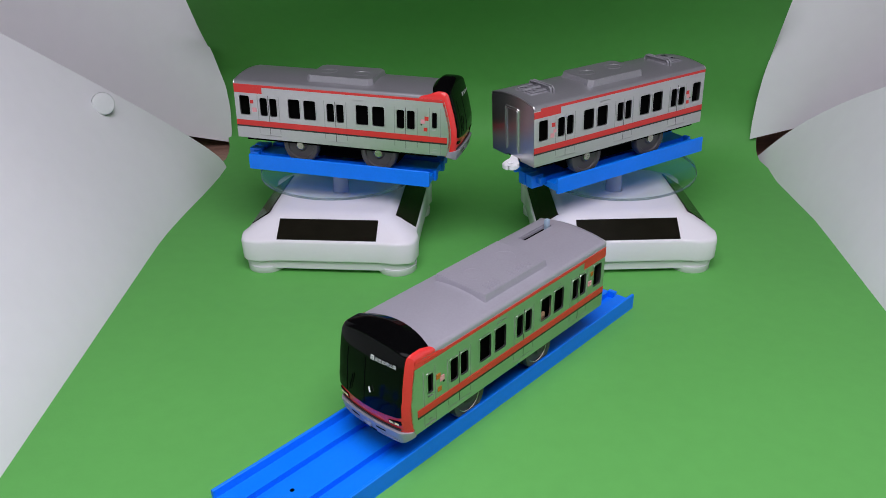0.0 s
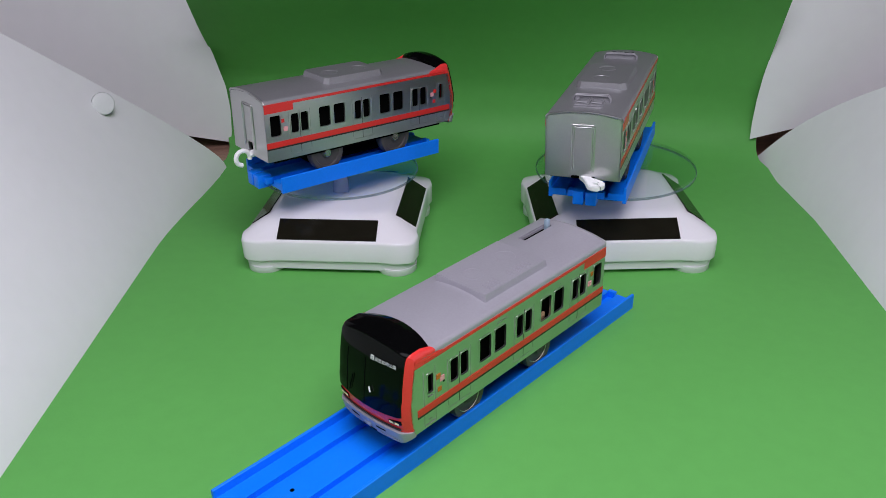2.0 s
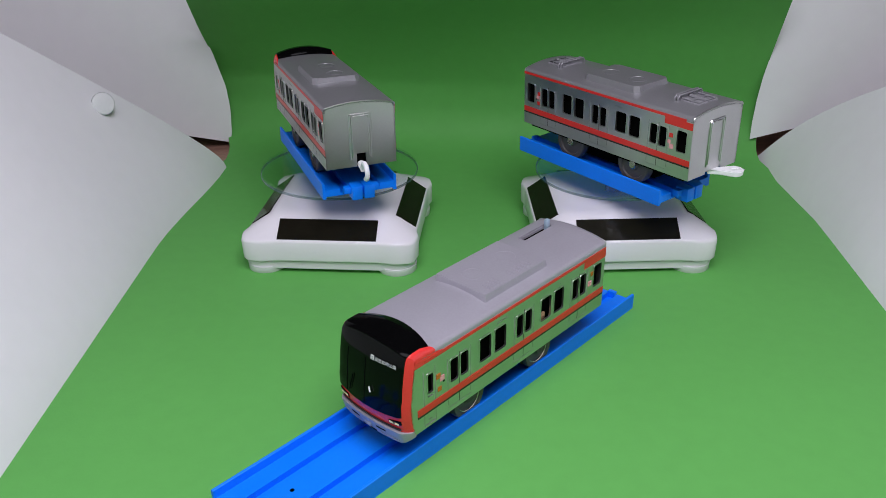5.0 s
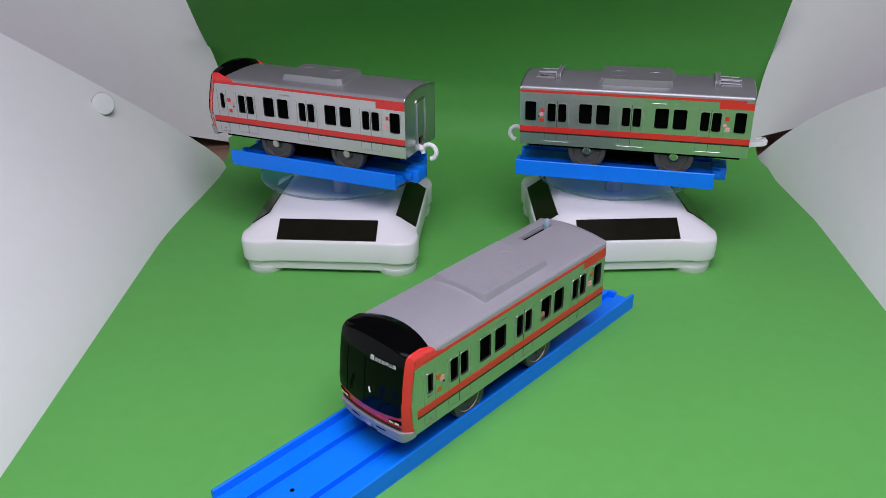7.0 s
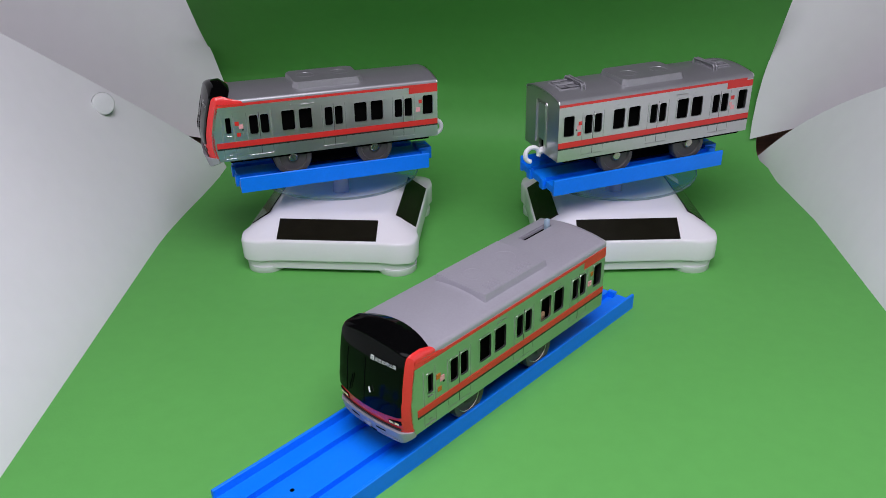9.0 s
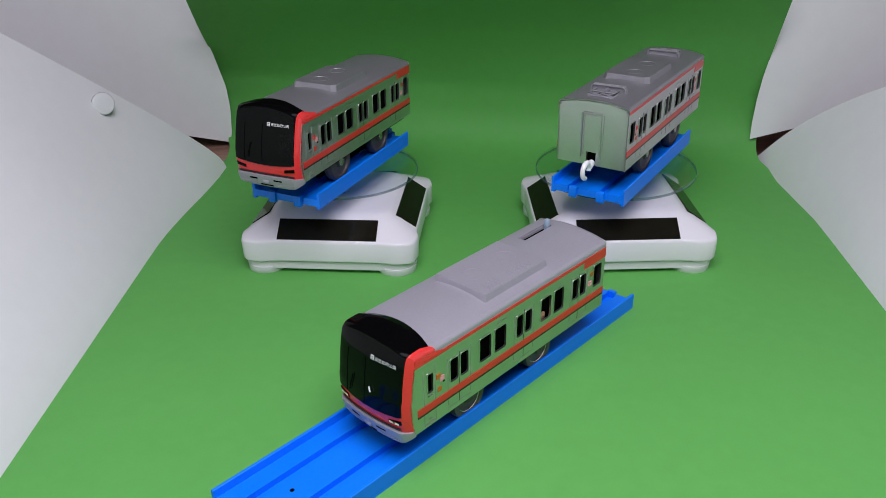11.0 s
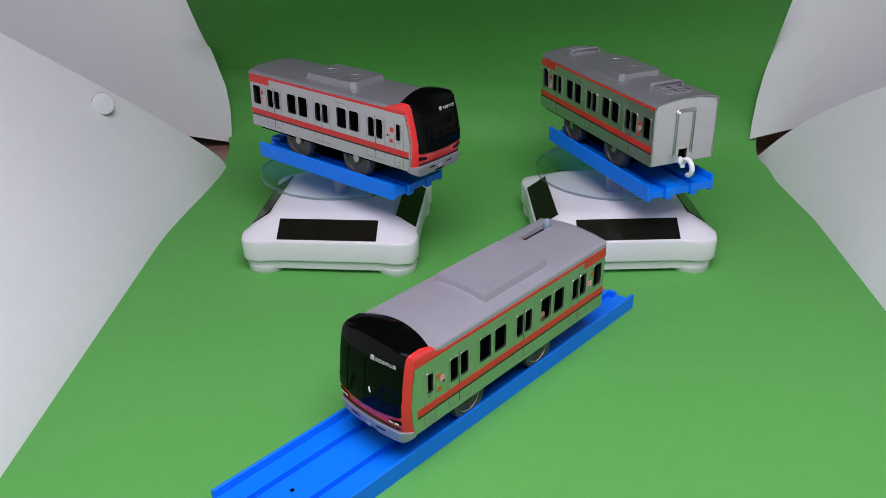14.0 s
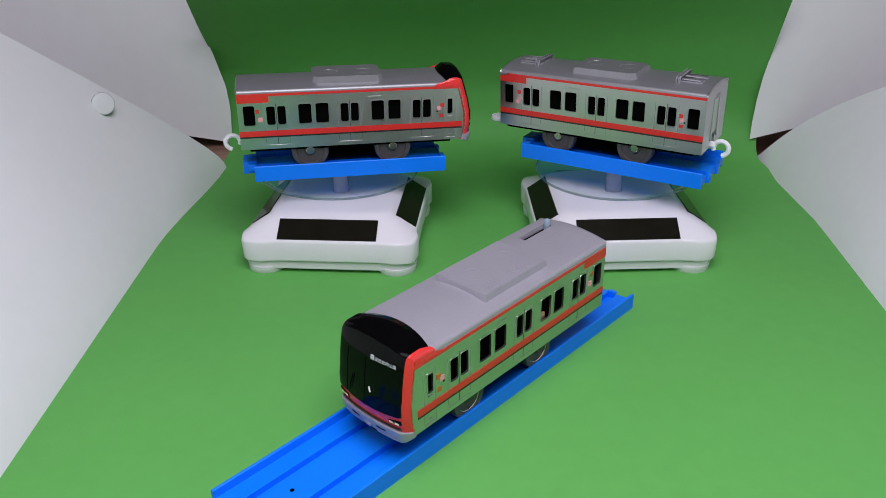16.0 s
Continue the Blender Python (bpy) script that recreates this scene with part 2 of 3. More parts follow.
def side_sheets():
    for sx, far in ((-1, 551.0), (1, 537.5)):
        # lower sheet: rises from the card's edge, its far edge running back and up
        rows = []
        for k in range(25):
            z = 0.3 + 230 * (k / 24) ** 1.3
            end = max(-100, far - (0.85 * z + 0.0009 * z * z if sx < 0 else 0.35 * z + 0.0086 * z * z))
            end -= (7 if sx < 0 else -5) * math.exp(-z / 4)
            row = []
            for v in np.linspace(0, 1, 40):
                y = -140 + (end + 140) * v
                f = min(1, max(0, (y - 415) / 130))
                foot = -166.6 + 11.6 * f * f * (3 - 2 * f) if sx < 0 else 214 + 10.3 * min(1, max(0, (y - 320) / 115))
                row.append((foot + sx * (z * 0.5774 - 2.6 * (1 - math.exp(-z / 12))), y, z))
            rows.append(row)
        white_sheet(rows, "curved white card standing along the green card")
        # upper sheet: stands upright at the back corner, its inner edge cut in a curve
        at, way, edge = CORNERS[sx]
        rows = []
        for k in range(60):
            row = []
            for m in range(20):
                z = 250 * k / 59
                first = float(np.interp(z + (16.2 if sx > 0 else 2.2) * (1 - z / 250), [a for a, _ in edge], [b for _, b in edge]))
                d = first + (340 - first) * (m / 19) ** 1.4
                low = (2.2 + 0.335 * d) if sx < 0 else (16.2 + 0.35 * d)
                low = min(low, 60)
                h = low + z * (250 - low) / 250
                row.append((at[0] + way[0] * d, at[1] + way[1] * d, h))
            rows.append(row)
        white_sheet(rows, "white card closing the back corner of the stage")
    # round white button near the edge of the left-hand sheet
    root = thing("round_magnet", "round milky white magnet button on the white card", "magnet")
    bm = bmesh.new()
    lathe(bm, [(5.0, -5.0), (6.4, -0.6), (6.5, 0.3), (6.2, 0.8), (5.4, 1.0), (3.0, 1.05)], (0, 0, 0), "z", 40)
    part("cap", bm, MILKY, root, smooth=50)
    bm = bmesh.new()
    lathe(bm, [(6.7, -0.7), (6.7, -0.3), (6.5, -0.2)], (0, 0, 0), "z", 40)
    part("rim", bm, GROOVE, root, "grey rim")
    normal = Vector((0.60, -0.74, 0.30)).normalized()
    root.matrix_basis = Matrix.Translation(Vector((-201.6, 467.0, 71.6)) * S + normal * 0.0056) @ normal.to_track_quat("Z", "Y").to_matrix().to_4x4()


# ---- turntable ----
def base_ring(z, inset=0.0, n=112):
    """The base seen from above: straight aprons between round corner lobes that stand proud of them."""
    pts = []
    for k in range(n):
        a = 2 * math.pi * (k + 0.5) / n
        c, s = abs(math.cos(a)), abs(math.sin(a))
        best = (46.6 - inset) / max(c, s)
        for mid, r in ((32.4, 14.2 - inset), (36.3, 12.0 - inset)):
            along, across = mid * (c + s), mid * abs(c - s)
            if across < r:
                hit = along + math.sqrt(r * r - across * across)
                best = min(best, hit) if mid < 32 and max(c, s) * best > 0 and min(c, s) * best > mid else max(best, hit) if mid > 32 else best
        pts.append((best * math.cos(a), best * math.sin(a), z))
    return pts


def square_ring(half, corner, z, n=112):
    """A square with cut-off rounded corners, on the same angles as base_ring."""
    pts = []
    for k in range(n):
        a = 2 * math.pi * (k + 0.5) / n
        c, s = abs(math.cos(a)), abs(math.sin(a))
        p = 7.0
        r = half / ((c ** p + s ** p) ** (1 / p)) * (1 - corner * (min(c, s) / max(c, s)) ** 4)
        pts.append((r * math.cos(a), r * math.sin(a), z))
    return pts


def loft(bm, rings):
    vs = [[bm.verts.new(p) for p in ring] for ring in rings]
    for a, b in zip(vs, vs[1:]):
        for k in range(len(a)):
            j = (k + 1) % len(a)
            bm.faces.new((a[k], a[j], b[j], b[k]))
    bm.faces.new(vs[0])
    bm.faces.new(vs[-1])


def turntable(label):
    root = thing("solar_turntable", label, "turntable", "solar turntables")
    bm = bmesh.new()
    loft(bm, [base_ring(2.6, 2.5), base_ring(3.0, 2.1), base_ring(7.2, 1.9)])
    part("base_plate", bm, WHITE_PLASTIC, root)
    # Recess between plate and housing; its shade is put in as grey colour.
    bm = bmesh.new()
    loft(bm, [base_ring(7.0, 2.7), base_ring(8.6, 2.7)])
    part("groove", bm, GROOVE, root, "recessed groove with its shade painted in grey")
    bm = bmesh.new()
    loft(bm, [base_ring(8.0, 1.2), base_ring(8.1, 0.6), base_ring(8.5, 0.25), base_ring(9.2, 0.15), base_ring(18.9, 0), base_ring(19.8, 0.25), base_ring(20.4, 0.6), base_ring(20.8, 1.2),
              square_ring(35.0, 0.0, 27.8), square_ring(32.6, 0.01, 29.2), square_ring(30.6, 0.02, 30.0), square_ring(27.0, 0.04, 30.3), square_ring(4.9, 0.3, 30.4), square_ring(4.9, 0.3, 27)])
    part("housing", bm, WHITE_PLASTIC, root, smooth=35)
    # A near-black plug puts the spindle hole's shade into colour.
    bm = bmesh.new()
    drum(bm, (0, 0, 28.0), "z", 5.2, 5.2, 1.0, 24)
    part("spindle_hole", bm, DARK_PLASTIC_AND_HOLLOWS, root, "plug coloured dark for the shade in the spindle hole")
    for sx in (-1, 1):
        for sy in (-1, 1):
            bm = bmesh.new()
            lathe(bm, [(10.0, 0), (10.5, 0.5), (10.6, 4.2)], (sx * 36.1, sy * 36.1, 0), "z", 40)
            part("foot", bm, WHITE_PLASTIC, root, smooth=50)
    # solar cells on the four slopes
    for k in range(4):
        turn = Matrix.Rotation(radians(90 * k), 4, "Z")
        bm = bmesh.new()
        a, b = Vector((0, -45.4, 20.5)), Vector((0, -34.9, 27.8))
        up = (b - a).normalized()
        out = Vector((0, -up.z, up.y)).normalized()
        out = Vector((0, -abs(out.y), abs(out.z)))
        wa = 26.7
        pts = [a + Vector((-wa, 0, 0)), a + Vector((wa, 0, 0)), b + Vector((wa, 0, 0)), b + Vector((-wa, 0, 0))]
        lo = [bm.verts.new(turn @ (p - out * 0.9)) for p in pts]
        hi = [bm.verts.new(turn @ (p + out * 0.6)) for p in pts]
        bm.faces.new(hi), bm.faces.new(lo)
        for i in range(4):
            bm.faces.new((lo[i], lo[(i + 1) % 4], hi[(i + 1) % 4], hi[i]))
        part("solar_panel", bm, SOLAR, root, "dark brown solar panel")
    bm = bmesh.new()
    lathe(bm, [(43.6, 0), (43.6, 2.9)], (0, 0, 42.5), "z", 96)
    disc = part("disc", bm, CLEAR, root, "clear acrylic turning disc")
    disc.visible_shadow = False
    bm = bmesh.new()
    rings = [[bm.verts.new((r * math.cos(2 * math.pi * k / 120), r * math.sin(2 * math.pi * k / 120), z)) for k in range(120)] for r, z in ((43.62, 42.5), (44.0, 42.65), (44.0, 43.75), (43.62, 43.9))]
    for u, v in zip(rings, rings[1:]):
        for k in range(120):
            bm.faces.new((u[k], u[(k + 1) % 120], v[(k + 1) % 120], v[k]))
    part("disc_edge", bm, EDGE, disc, "blue-grey polished disc edge")
    bm = bmesh.new()
    lathe(bm, [(3.4, 28.6), (4.6, 29.0), (4.6, 31), (4.2, 43.0)], (0, 0, 0), "z", 32)
    part("spindle", bm, FROSTED, disc, "frosted clear plastic spindle", smooth=50)
    return root, disc


# ---- track ----
def track(length, label, end=1, hole=None):
    root = thing("toy_track", label, "toy track", "blue toy tracks")
    h, w = length / 2, RAIL_W / 2
    section = [(-w, 0), (-w, 8.4), (-w + 1.3, 8.4), (-w + 1.5, 4.8), (-10.6, 4.8), (-10.5, 2.2), (-6.1, 2.2), (-6.0, 4.8), (6.0, 4.8), (6.1, 2.2), (10.5, 2.2),
               (10.6, 4.8), (w - 1.5, 4.8), (w - 1.3, 8.4), (w, 8.4), (w, 0), (w - 1.8, 0), (w - 1.8, 1.2), (-w + 1.8, 1.2), (-w + 1.8, 0)]
    bm = bmesh.new()
    a = [bm.verts.new((-h, y, z)) for y, z in section]
    b = [bm.verts.new((h, y, z)) for y, z in section]
    for k in range(len(a)):
        j = (k + 1) % len(a)
        bm.faces.new((a[k], a[j], b[j], b[k]))
    bm.faces.new(a), bm.faces.new(b)
    bmesh.ops.bevel(bm, geom=[e for e in bm.edges if abs(e.verts[0].co.x - e.verts[1].co.x) > 1 and e.verts[0].co.z > 6], offset=0.3, segments=1, affect="EDGES")
    part("track_bed", bm, BLUE_PLASTIC, root, smooth=20)
    # joining tongues at one end, sockets at the other
    span = lambda a, b: (min(end * a, end * b), max(end * a, end * b))
    for y in (-3.2, 3.2):
        part("joining_tongue", boxed(*span(-h - 6.5, -h + 1), y - 2.7, y + 2.7, -0.2, 6.9, bevel=0.4), BLUE_PLASTIC, root)
    part("joining_block", boxed(*span(-h - 3.4, -h + 0.5), -9.2, 9.2, 2.4, 6.0, bevel=0.4), BLUE_PLASTIC, root)
    for y in (-7.4, 7.4):
        part("socket_prong", boxed(*span(h - 1, h + 1.4), y - 2.1, y + 2.1, -0.2, 5.6, bevel=0.4), BLUE_PLASTIC, root)
    # No hole is cut: a dark disc paints its shade on the bed.
    if hole:
        bm = bmesh.new()
        lathe(bm, [(0.8, 0), (0.8, 0.22), (0.5, 0.25)], (hole[0], hole[1], 4.7), "z", 24)
        part("screw_hole", bm, DARK_PLASTIC_AND_HOLLOWS, root, "dark disc for the shade of a small hole")
    return root


# ---- train cars: local x along the car with the tail at -51.3, z from the track's foot ----
TAIL = -51.3
NOSE_Z = [(12.0, 119.2), (15.2, 121.4), (19.0, 122.6), (26.0, 123.8), (32.0, 123.6), (40.0, 121.9), (46.0, 120.2), (50.4, 118.8), (55.4, 116.8)]


def nose(z):
    return TAIL + (1.1 + 1.5 * min(1, max(0, (z - 34) / 14)) if ROOF["lift"] else 0.0) + float(np.interp(z, [a for a, _ in NOSE_Z], [b for _, b in NOSE_Z]))


def face_x(y, z):
    """The cab's front, bowed in plan and rounded at its corners."""
    t = abs(y) / HALF_W
    bow = 2.0 if ROOF["lift"] else 0.9
    return nose(z) + bow * (1 - t * t) - (2.3 if ROOF["lift"] else 3.0) * max(0.0, (t - 0.82) / 0.18) ** 2.3


WINDOWS = [(2.8, 8.6), (31.0, 37.6), (39.9, 46.6)]
DOOR_PANES = [(14.6, 18.9), (20.2, 24.4)]


def window_spans(cab):
    big, small = (30.6, 41.1, 0.9), (30.6, 40.5, 1.0)
    spans = [(a, b, *big) for a, b in WINDOWS] + [(a, b, *small) for a, b in DOOR_PANES]
    spans += [(52.9, 57.0, *small), (58.3, 62.4, *small)]
    spans += [(115.8 - b, 115.8 - a, *big) for a, b in WINDOWS[1:]] + [(115.8 - b, 115.8 - a, *small) for a, b in DOOR_PANES]
    spans.append((110.4, 113.0, 32.2, 40.4, 0.6) if cab else (107.5, 113.0, *big))
    return spans


ROOF = {"lift": 0.0, "mat": ROOF_SILVER}  # the motor car has a deeper grey roof


def roof_z(y, crown=51.1):
    """Height of the roof at y: a shallow arch with tight rounded shoulders."""
    t = abs(y)
    if t <= 16.5:
        return crown - (crown - 49.2) * (t / 16.5) ** 2 + ROOF["lift"]
    return 49.2 + ROOF["lift"] - 1.9 * (1 - math.sqrt(max(0.0, 1 - ((t - 16.5) / (HALF_W - 16.5)) ** 2)))


ROOF_Y = [-HALF_W, -18.14, -17.95, -17.6, -17.1, -16.5] + [-15 + 30 * k / 14 for k in range(15)] + [16.5, 17.1, 17.6, 17.95, 18.14, HALF_W]


def roof_section(low=46.4, lift=0.0):
    return [(-HALF_W, low)] + [(y, roof_z(y) + lift) for y in ROOF_Y] + [(HALF_W, low)]


def print_strip(root, name, mat, x0, x1, z0, z1, side, parent_label="", proud=0.12):
    y = side * (HALF_W + proud / 2)
    part(name, boxed(TAIL + x0, TAIL + x1, y - proud, y + proud, z0, z1), mat, root, parent_label)


def wheel(root, x, side, motor=False):
    bm = bmesh.new()
    y, z, k = side * (12.0 if motor else 14.0), (13.4 if motor else 14.9), (0.9 if motor else 1.0)
    rim = [(9.6, -2.4), (10.0, -2.0), (10.0, 1.6), (9.5, 2.4), (7.4, 2.4), (7.0, 1.5), (3.2, 1.5), (2.6, 2.3)]
    lathe(bm, [(q * k, side * d) for q, d in (rim if side > 0 else rim[::-1])], (x, y, z), "y", 40)
    w = part("wheel", bm, WHEEL_GREY, root, smooth=50)
    bm = bmesh.new()
    lathe(bm, [(2.15, 0), (2.15, 0.7), (1.8, 0.9)] if side > 0 else [(1.8, -0.9), (2.15, -0.7), (2.15, 0)], (x, y + side * 2.0, z), "y", 20)
    part("axle_cap", bm, RUBBER if motor else AXLE_STEEL, w, "dark hub" if motor else "bright metal axle end")
    if motor:
        bm = bmesh.new()
        ring = [(x + 6.4 * math.cos(k * math.pi / 16), y + side * 1.6, z + 6.4 * math.sin(k * math.pi / 16)) for k in range(32)]
        tube(bm, ring, 0.35, 6, closed=True)
        part("wheel_ring", bm, AXLE_STEEL, w, "bright metal ring")
    return w


def hook(root, x, sign, flat):
    """The coupling: a ring hook standing upright, or a flat loop."""
    bm = bmesh.new()
    if flat:
        # a flat teardrop loop with a keyhole slit at its tip, swung to one side
        u0, r = 10.6, 4.3
        out = [(-2.0, -1.7), (4.0, -2.2)] + [(u0 + r * math.cos(radians(a)), r * math.sin(radians(a))) for a in range(-110, -4, 10)]
        out += [(u0 + r, -0.25)] + [(u0 + 1.3 * math.cos(radians(a)), 1.3 * math.sin(radians(a))) for a in range(-12, -352, -20)] + [(u0 + r, 0.25)]
        out += [(u0 + r * math.cos(radians(a)), r * math.sin(radians(a))) for a in range(10, 111, 10)] + [(4.0, 2.2), (-2.0, 1.7)]
        swing = radians(42)
        plate(bm, out, [], lambda u, v, d: (x + sign * (u * math.cos(swing) - v * math.sin(swing) - 1.0), sign * (u * math.sin(swing) + v * math.cos(swing)) + 1.0, 16.2 + d), 2.7)
        bmesh.ops.bevel(bm, geom=[e for e in bm.edges if abs(e.verts[0].co.z - e.verts[1].co.z) < 0.01 and len(e.link_faces) == 2 and e.calc_face_angle(0) > 1], offset=0.45, segments=2, affect="EDGES")
        part("coupling_loop", bm, WHITE_MATT, root, "white plastic coupling loop with a slit")
    else:
        c, r = Vector((x + sign * 5.0, 0, 16.4)), 3.9
        pts = [(c.x - sign * r * math.cos(radians(a)), 0, c.z + r * math.sin(radians(a))) for a in range(-20, 262, 14)]
        tube(bm, pts, 1.25, 8)
        tube(bm, [(x - sign * 2, 0, 18.2), (x + sign * 1.6, 0, 17.4)], 1.9, 8)
        part("coupling_hook", bm, WHITE_MATT, root, "white plastic coupling hook")


def side_wall(root, side, cab):
    if cab:
        zs = [BODY_Z, 19, 26, 32, 40, 46.4]
        outline = [(TAIL, BODY_Z)] + [(nose(z) - 3.3, z) for z in zs] + [(TAIL, 46.4)]
    else:
        outline = [(TAIL, BODY_Z), (TAIL + CAR_L, BODY_Z), (TAIL + CAR_L, 46.4), (TAIL, 46.4)]
    holes = [round_rect(TAIL + a, TAIL + b, z0, z1, r) for a, b, z0, z1, r in window_spans(cab)]
    bm = bmesh.new()
    plate(bm, outline, holes, lambda u, v, d: (u, side * (HALF_W - d), v), 0.7)
    w = part("side_wall", bm, SILVER, root)
    # raised rims round the window openings
    for a, b, z0, z1, r in window_spans(cab):
        bm = bmesh.new()
        plate(bm, round_rect(TAIL + a - 0.45, TAIL + b + 0.45, z0 - 0.45, z1 + 0.45, r + 0.4), [round_rect(TAIL + a, TAIL + b, z0, z1, r)],
              lambda u, v, d: (u, side * (HALF_W + 0.22 - d), v), 0.3)
        part("window_rim", bm, SILVER, w)
    # door leaves: fine joints and sill ledges
    for a, m, b in ((13.3, 19.55, 25.6), (51.5, 57.65, 63.8), (90.2, 96.25, 102.5)):
        for x, z0, z1 in ((a, 21.0, 41.9), (m, 19.6, 41.9), (b, 21.0, 41.9)):
            part("door_joint", boxed(TAIL + x - 0.13, TAIL + x + 0.13, side * (HALF_W + 0.02) - 0.06, side * (HALF_W + 0.02) + 0.06, z0, z1), WHEEL_GREY if x == m else GROOVE, w)
        part("door_sill", boxed(TAIL + a - 0.3, TAIL + b + 0.3, side * HALF_W - 0.2, side * HALF_W + 0.2, 19.5, 19.85, bevel=0.1, segs=1), SILVER, w)
    if cab:
        for x0, x1, z0, z1 in ((110.4, 113.0, 30.6, 31.0), (109.4, 114.6, 18.5, 19.1), (111.2, 112.8, 20.6, 21.0)):
            part("cab_step", boxed(TAIL + x0, TAIL + x1, side * HALF_W - 0.35, side * HALF_W + 0.35, z0, z1, bevel=0.12, segs=1), SILVER, w)
        for x0 in (109.1, 115.0):
            part("door_joint", boxed(TAIL + x0 - 0.13, TAIL + x0 + 0.13, side * (HALF_W + 0.02) - 0.06, side * (HALF_W + 0.02) + 0.06, 18.4, 42.6), GROOVE, w)
    for x0 in (33.5, 79.5):
        bm = bmesh.new()
        bmesh.ops.create_uvsphere(bm, u_segments=8, v_segments=6, radius=0.32, matrix=Matrix.Translation((TAIL + x0, side * HALF_W, 43.6)))
        part("lamp_stud", bm, SILVER, w)
    part("side_sign", boxed(TAIL + 67.5, TAIL + 74.5, side * HALF_W - 0.3, side * HALF_W + 0.3, 43.0, 43.7, bevel=0.15, segs=1), SILVER, w)
    return w


def livery(root, side, cab):
    end = 118.4 if cab else 115.8
    block0, block1 = (0.1, 16.2) if cab else (99.6, 115.8)
    print_strip(root, "red_band", RED, 0.1, end, 24.7, 27.6, side, "red band along the waist")
    print_strip(root, "black_line", BLACK_PRINT, 0.1, end, 23.85, 24.68, side)
    print_strip(root, "eaves_band", RED, 0.1, end - 4, 46.0, 47.3, side, proud=0.15)
    print_strip(root, "red_block", RED, block0, block1, 42.65, 45.98, side)
    # square motifs beside the end doors
    # The motor car's red squares carry a painted green reflection, hence orange.
    spot = RED_GREEN_REFLECTED if ROOF["lift"] else RED
    marks = [(8.9, 37.0, 1.9, spot), (10.0, 32.4, 2.4, PINK)] if cab else [(11.1, 35.7, 1.9, RED), (10.3, 33.5, 2.1, PINK), (10.8, 30.3, 1.9, RED), (9.7, 33.0, 0.8, BLACK_PRINT)]
    far = [(106.4, 35.9, 2.1, spot), (104.4, 34.2, 2.2, PINK), (106.0, 30.2, 1.9, spot), (104.3, 33.2, 0.8, BLACK_PRINT)] if cab else [(102.9, 36.5, 2.1, RED), (102.2, 33.4, 1.7, PINK), (103.4, 31.0, 2.3, PINK)]
    for x, z, s, mat in marks + far:
        print_strip(root, "square_motif", mat, x, x + s, z, z + s, side)


def end_wall(root, x, sign, opening=True):
    w, n = HALF_W - 0.05, 14
    top = [(y, z - 0.1) for y, z in roof_section()]
    foot = [(-2.6, BODY_Z), (-2.6, 24.4), (2.4, 24.4), (2.4, BODY_Z)] if opening else [(-5.5, BODY_Z), (-5.2, 18.9), (6.2, 18.9), (6.5, BODY_Z)]
    outline = [(-w, BODY_Z)] + foot + [(w, BODY_Z)] + [(max(-w, min(w, y)), z) for y, z in reversed(top)]
    bm = bmesh.new()
    plate(bm, outline, [], lambda u, v, d: (x - sign * d, u, v), 1.6)
    e = part("end_wall", bm, SILVER, root)
    bm = bmesh.new()
    tube(bm, [(x - sign * 0.15, y, z - 0.35) for y, z in roof_section()[2:-2]], 0.42, 8)
    part("roof_edge", bm, SILVER, e, "rounded silver roof edge")
    bm = bmesh.new()
    gx = x + sign * 0.2
    tube(bm, [(gx, -5.5, 21.5), (gx, -5.5, 43.9), (gx, -4.9, 44.5), (gx, 4.9, 44.5), (gx, 5.5, 43.9), (gx, 5.5, 21.5)], 0.38, 8)
    part("gangway_frame", bm, SILVER, e, "raised gangway door frame")
    bm = bmesh.new()
    tube(bm, [(gx, -4.4, 22.5), (gx, -4.4, 43.0), (gx, -4.0, 43.4), (gx, 4.0, 43.4), (gx, 4.4, 43.0), (gx, 4.4, 22.5)], 0.32, 8)
    part("gangway_door", bm, SILVER, e, "raised gangway door outline")
    return e


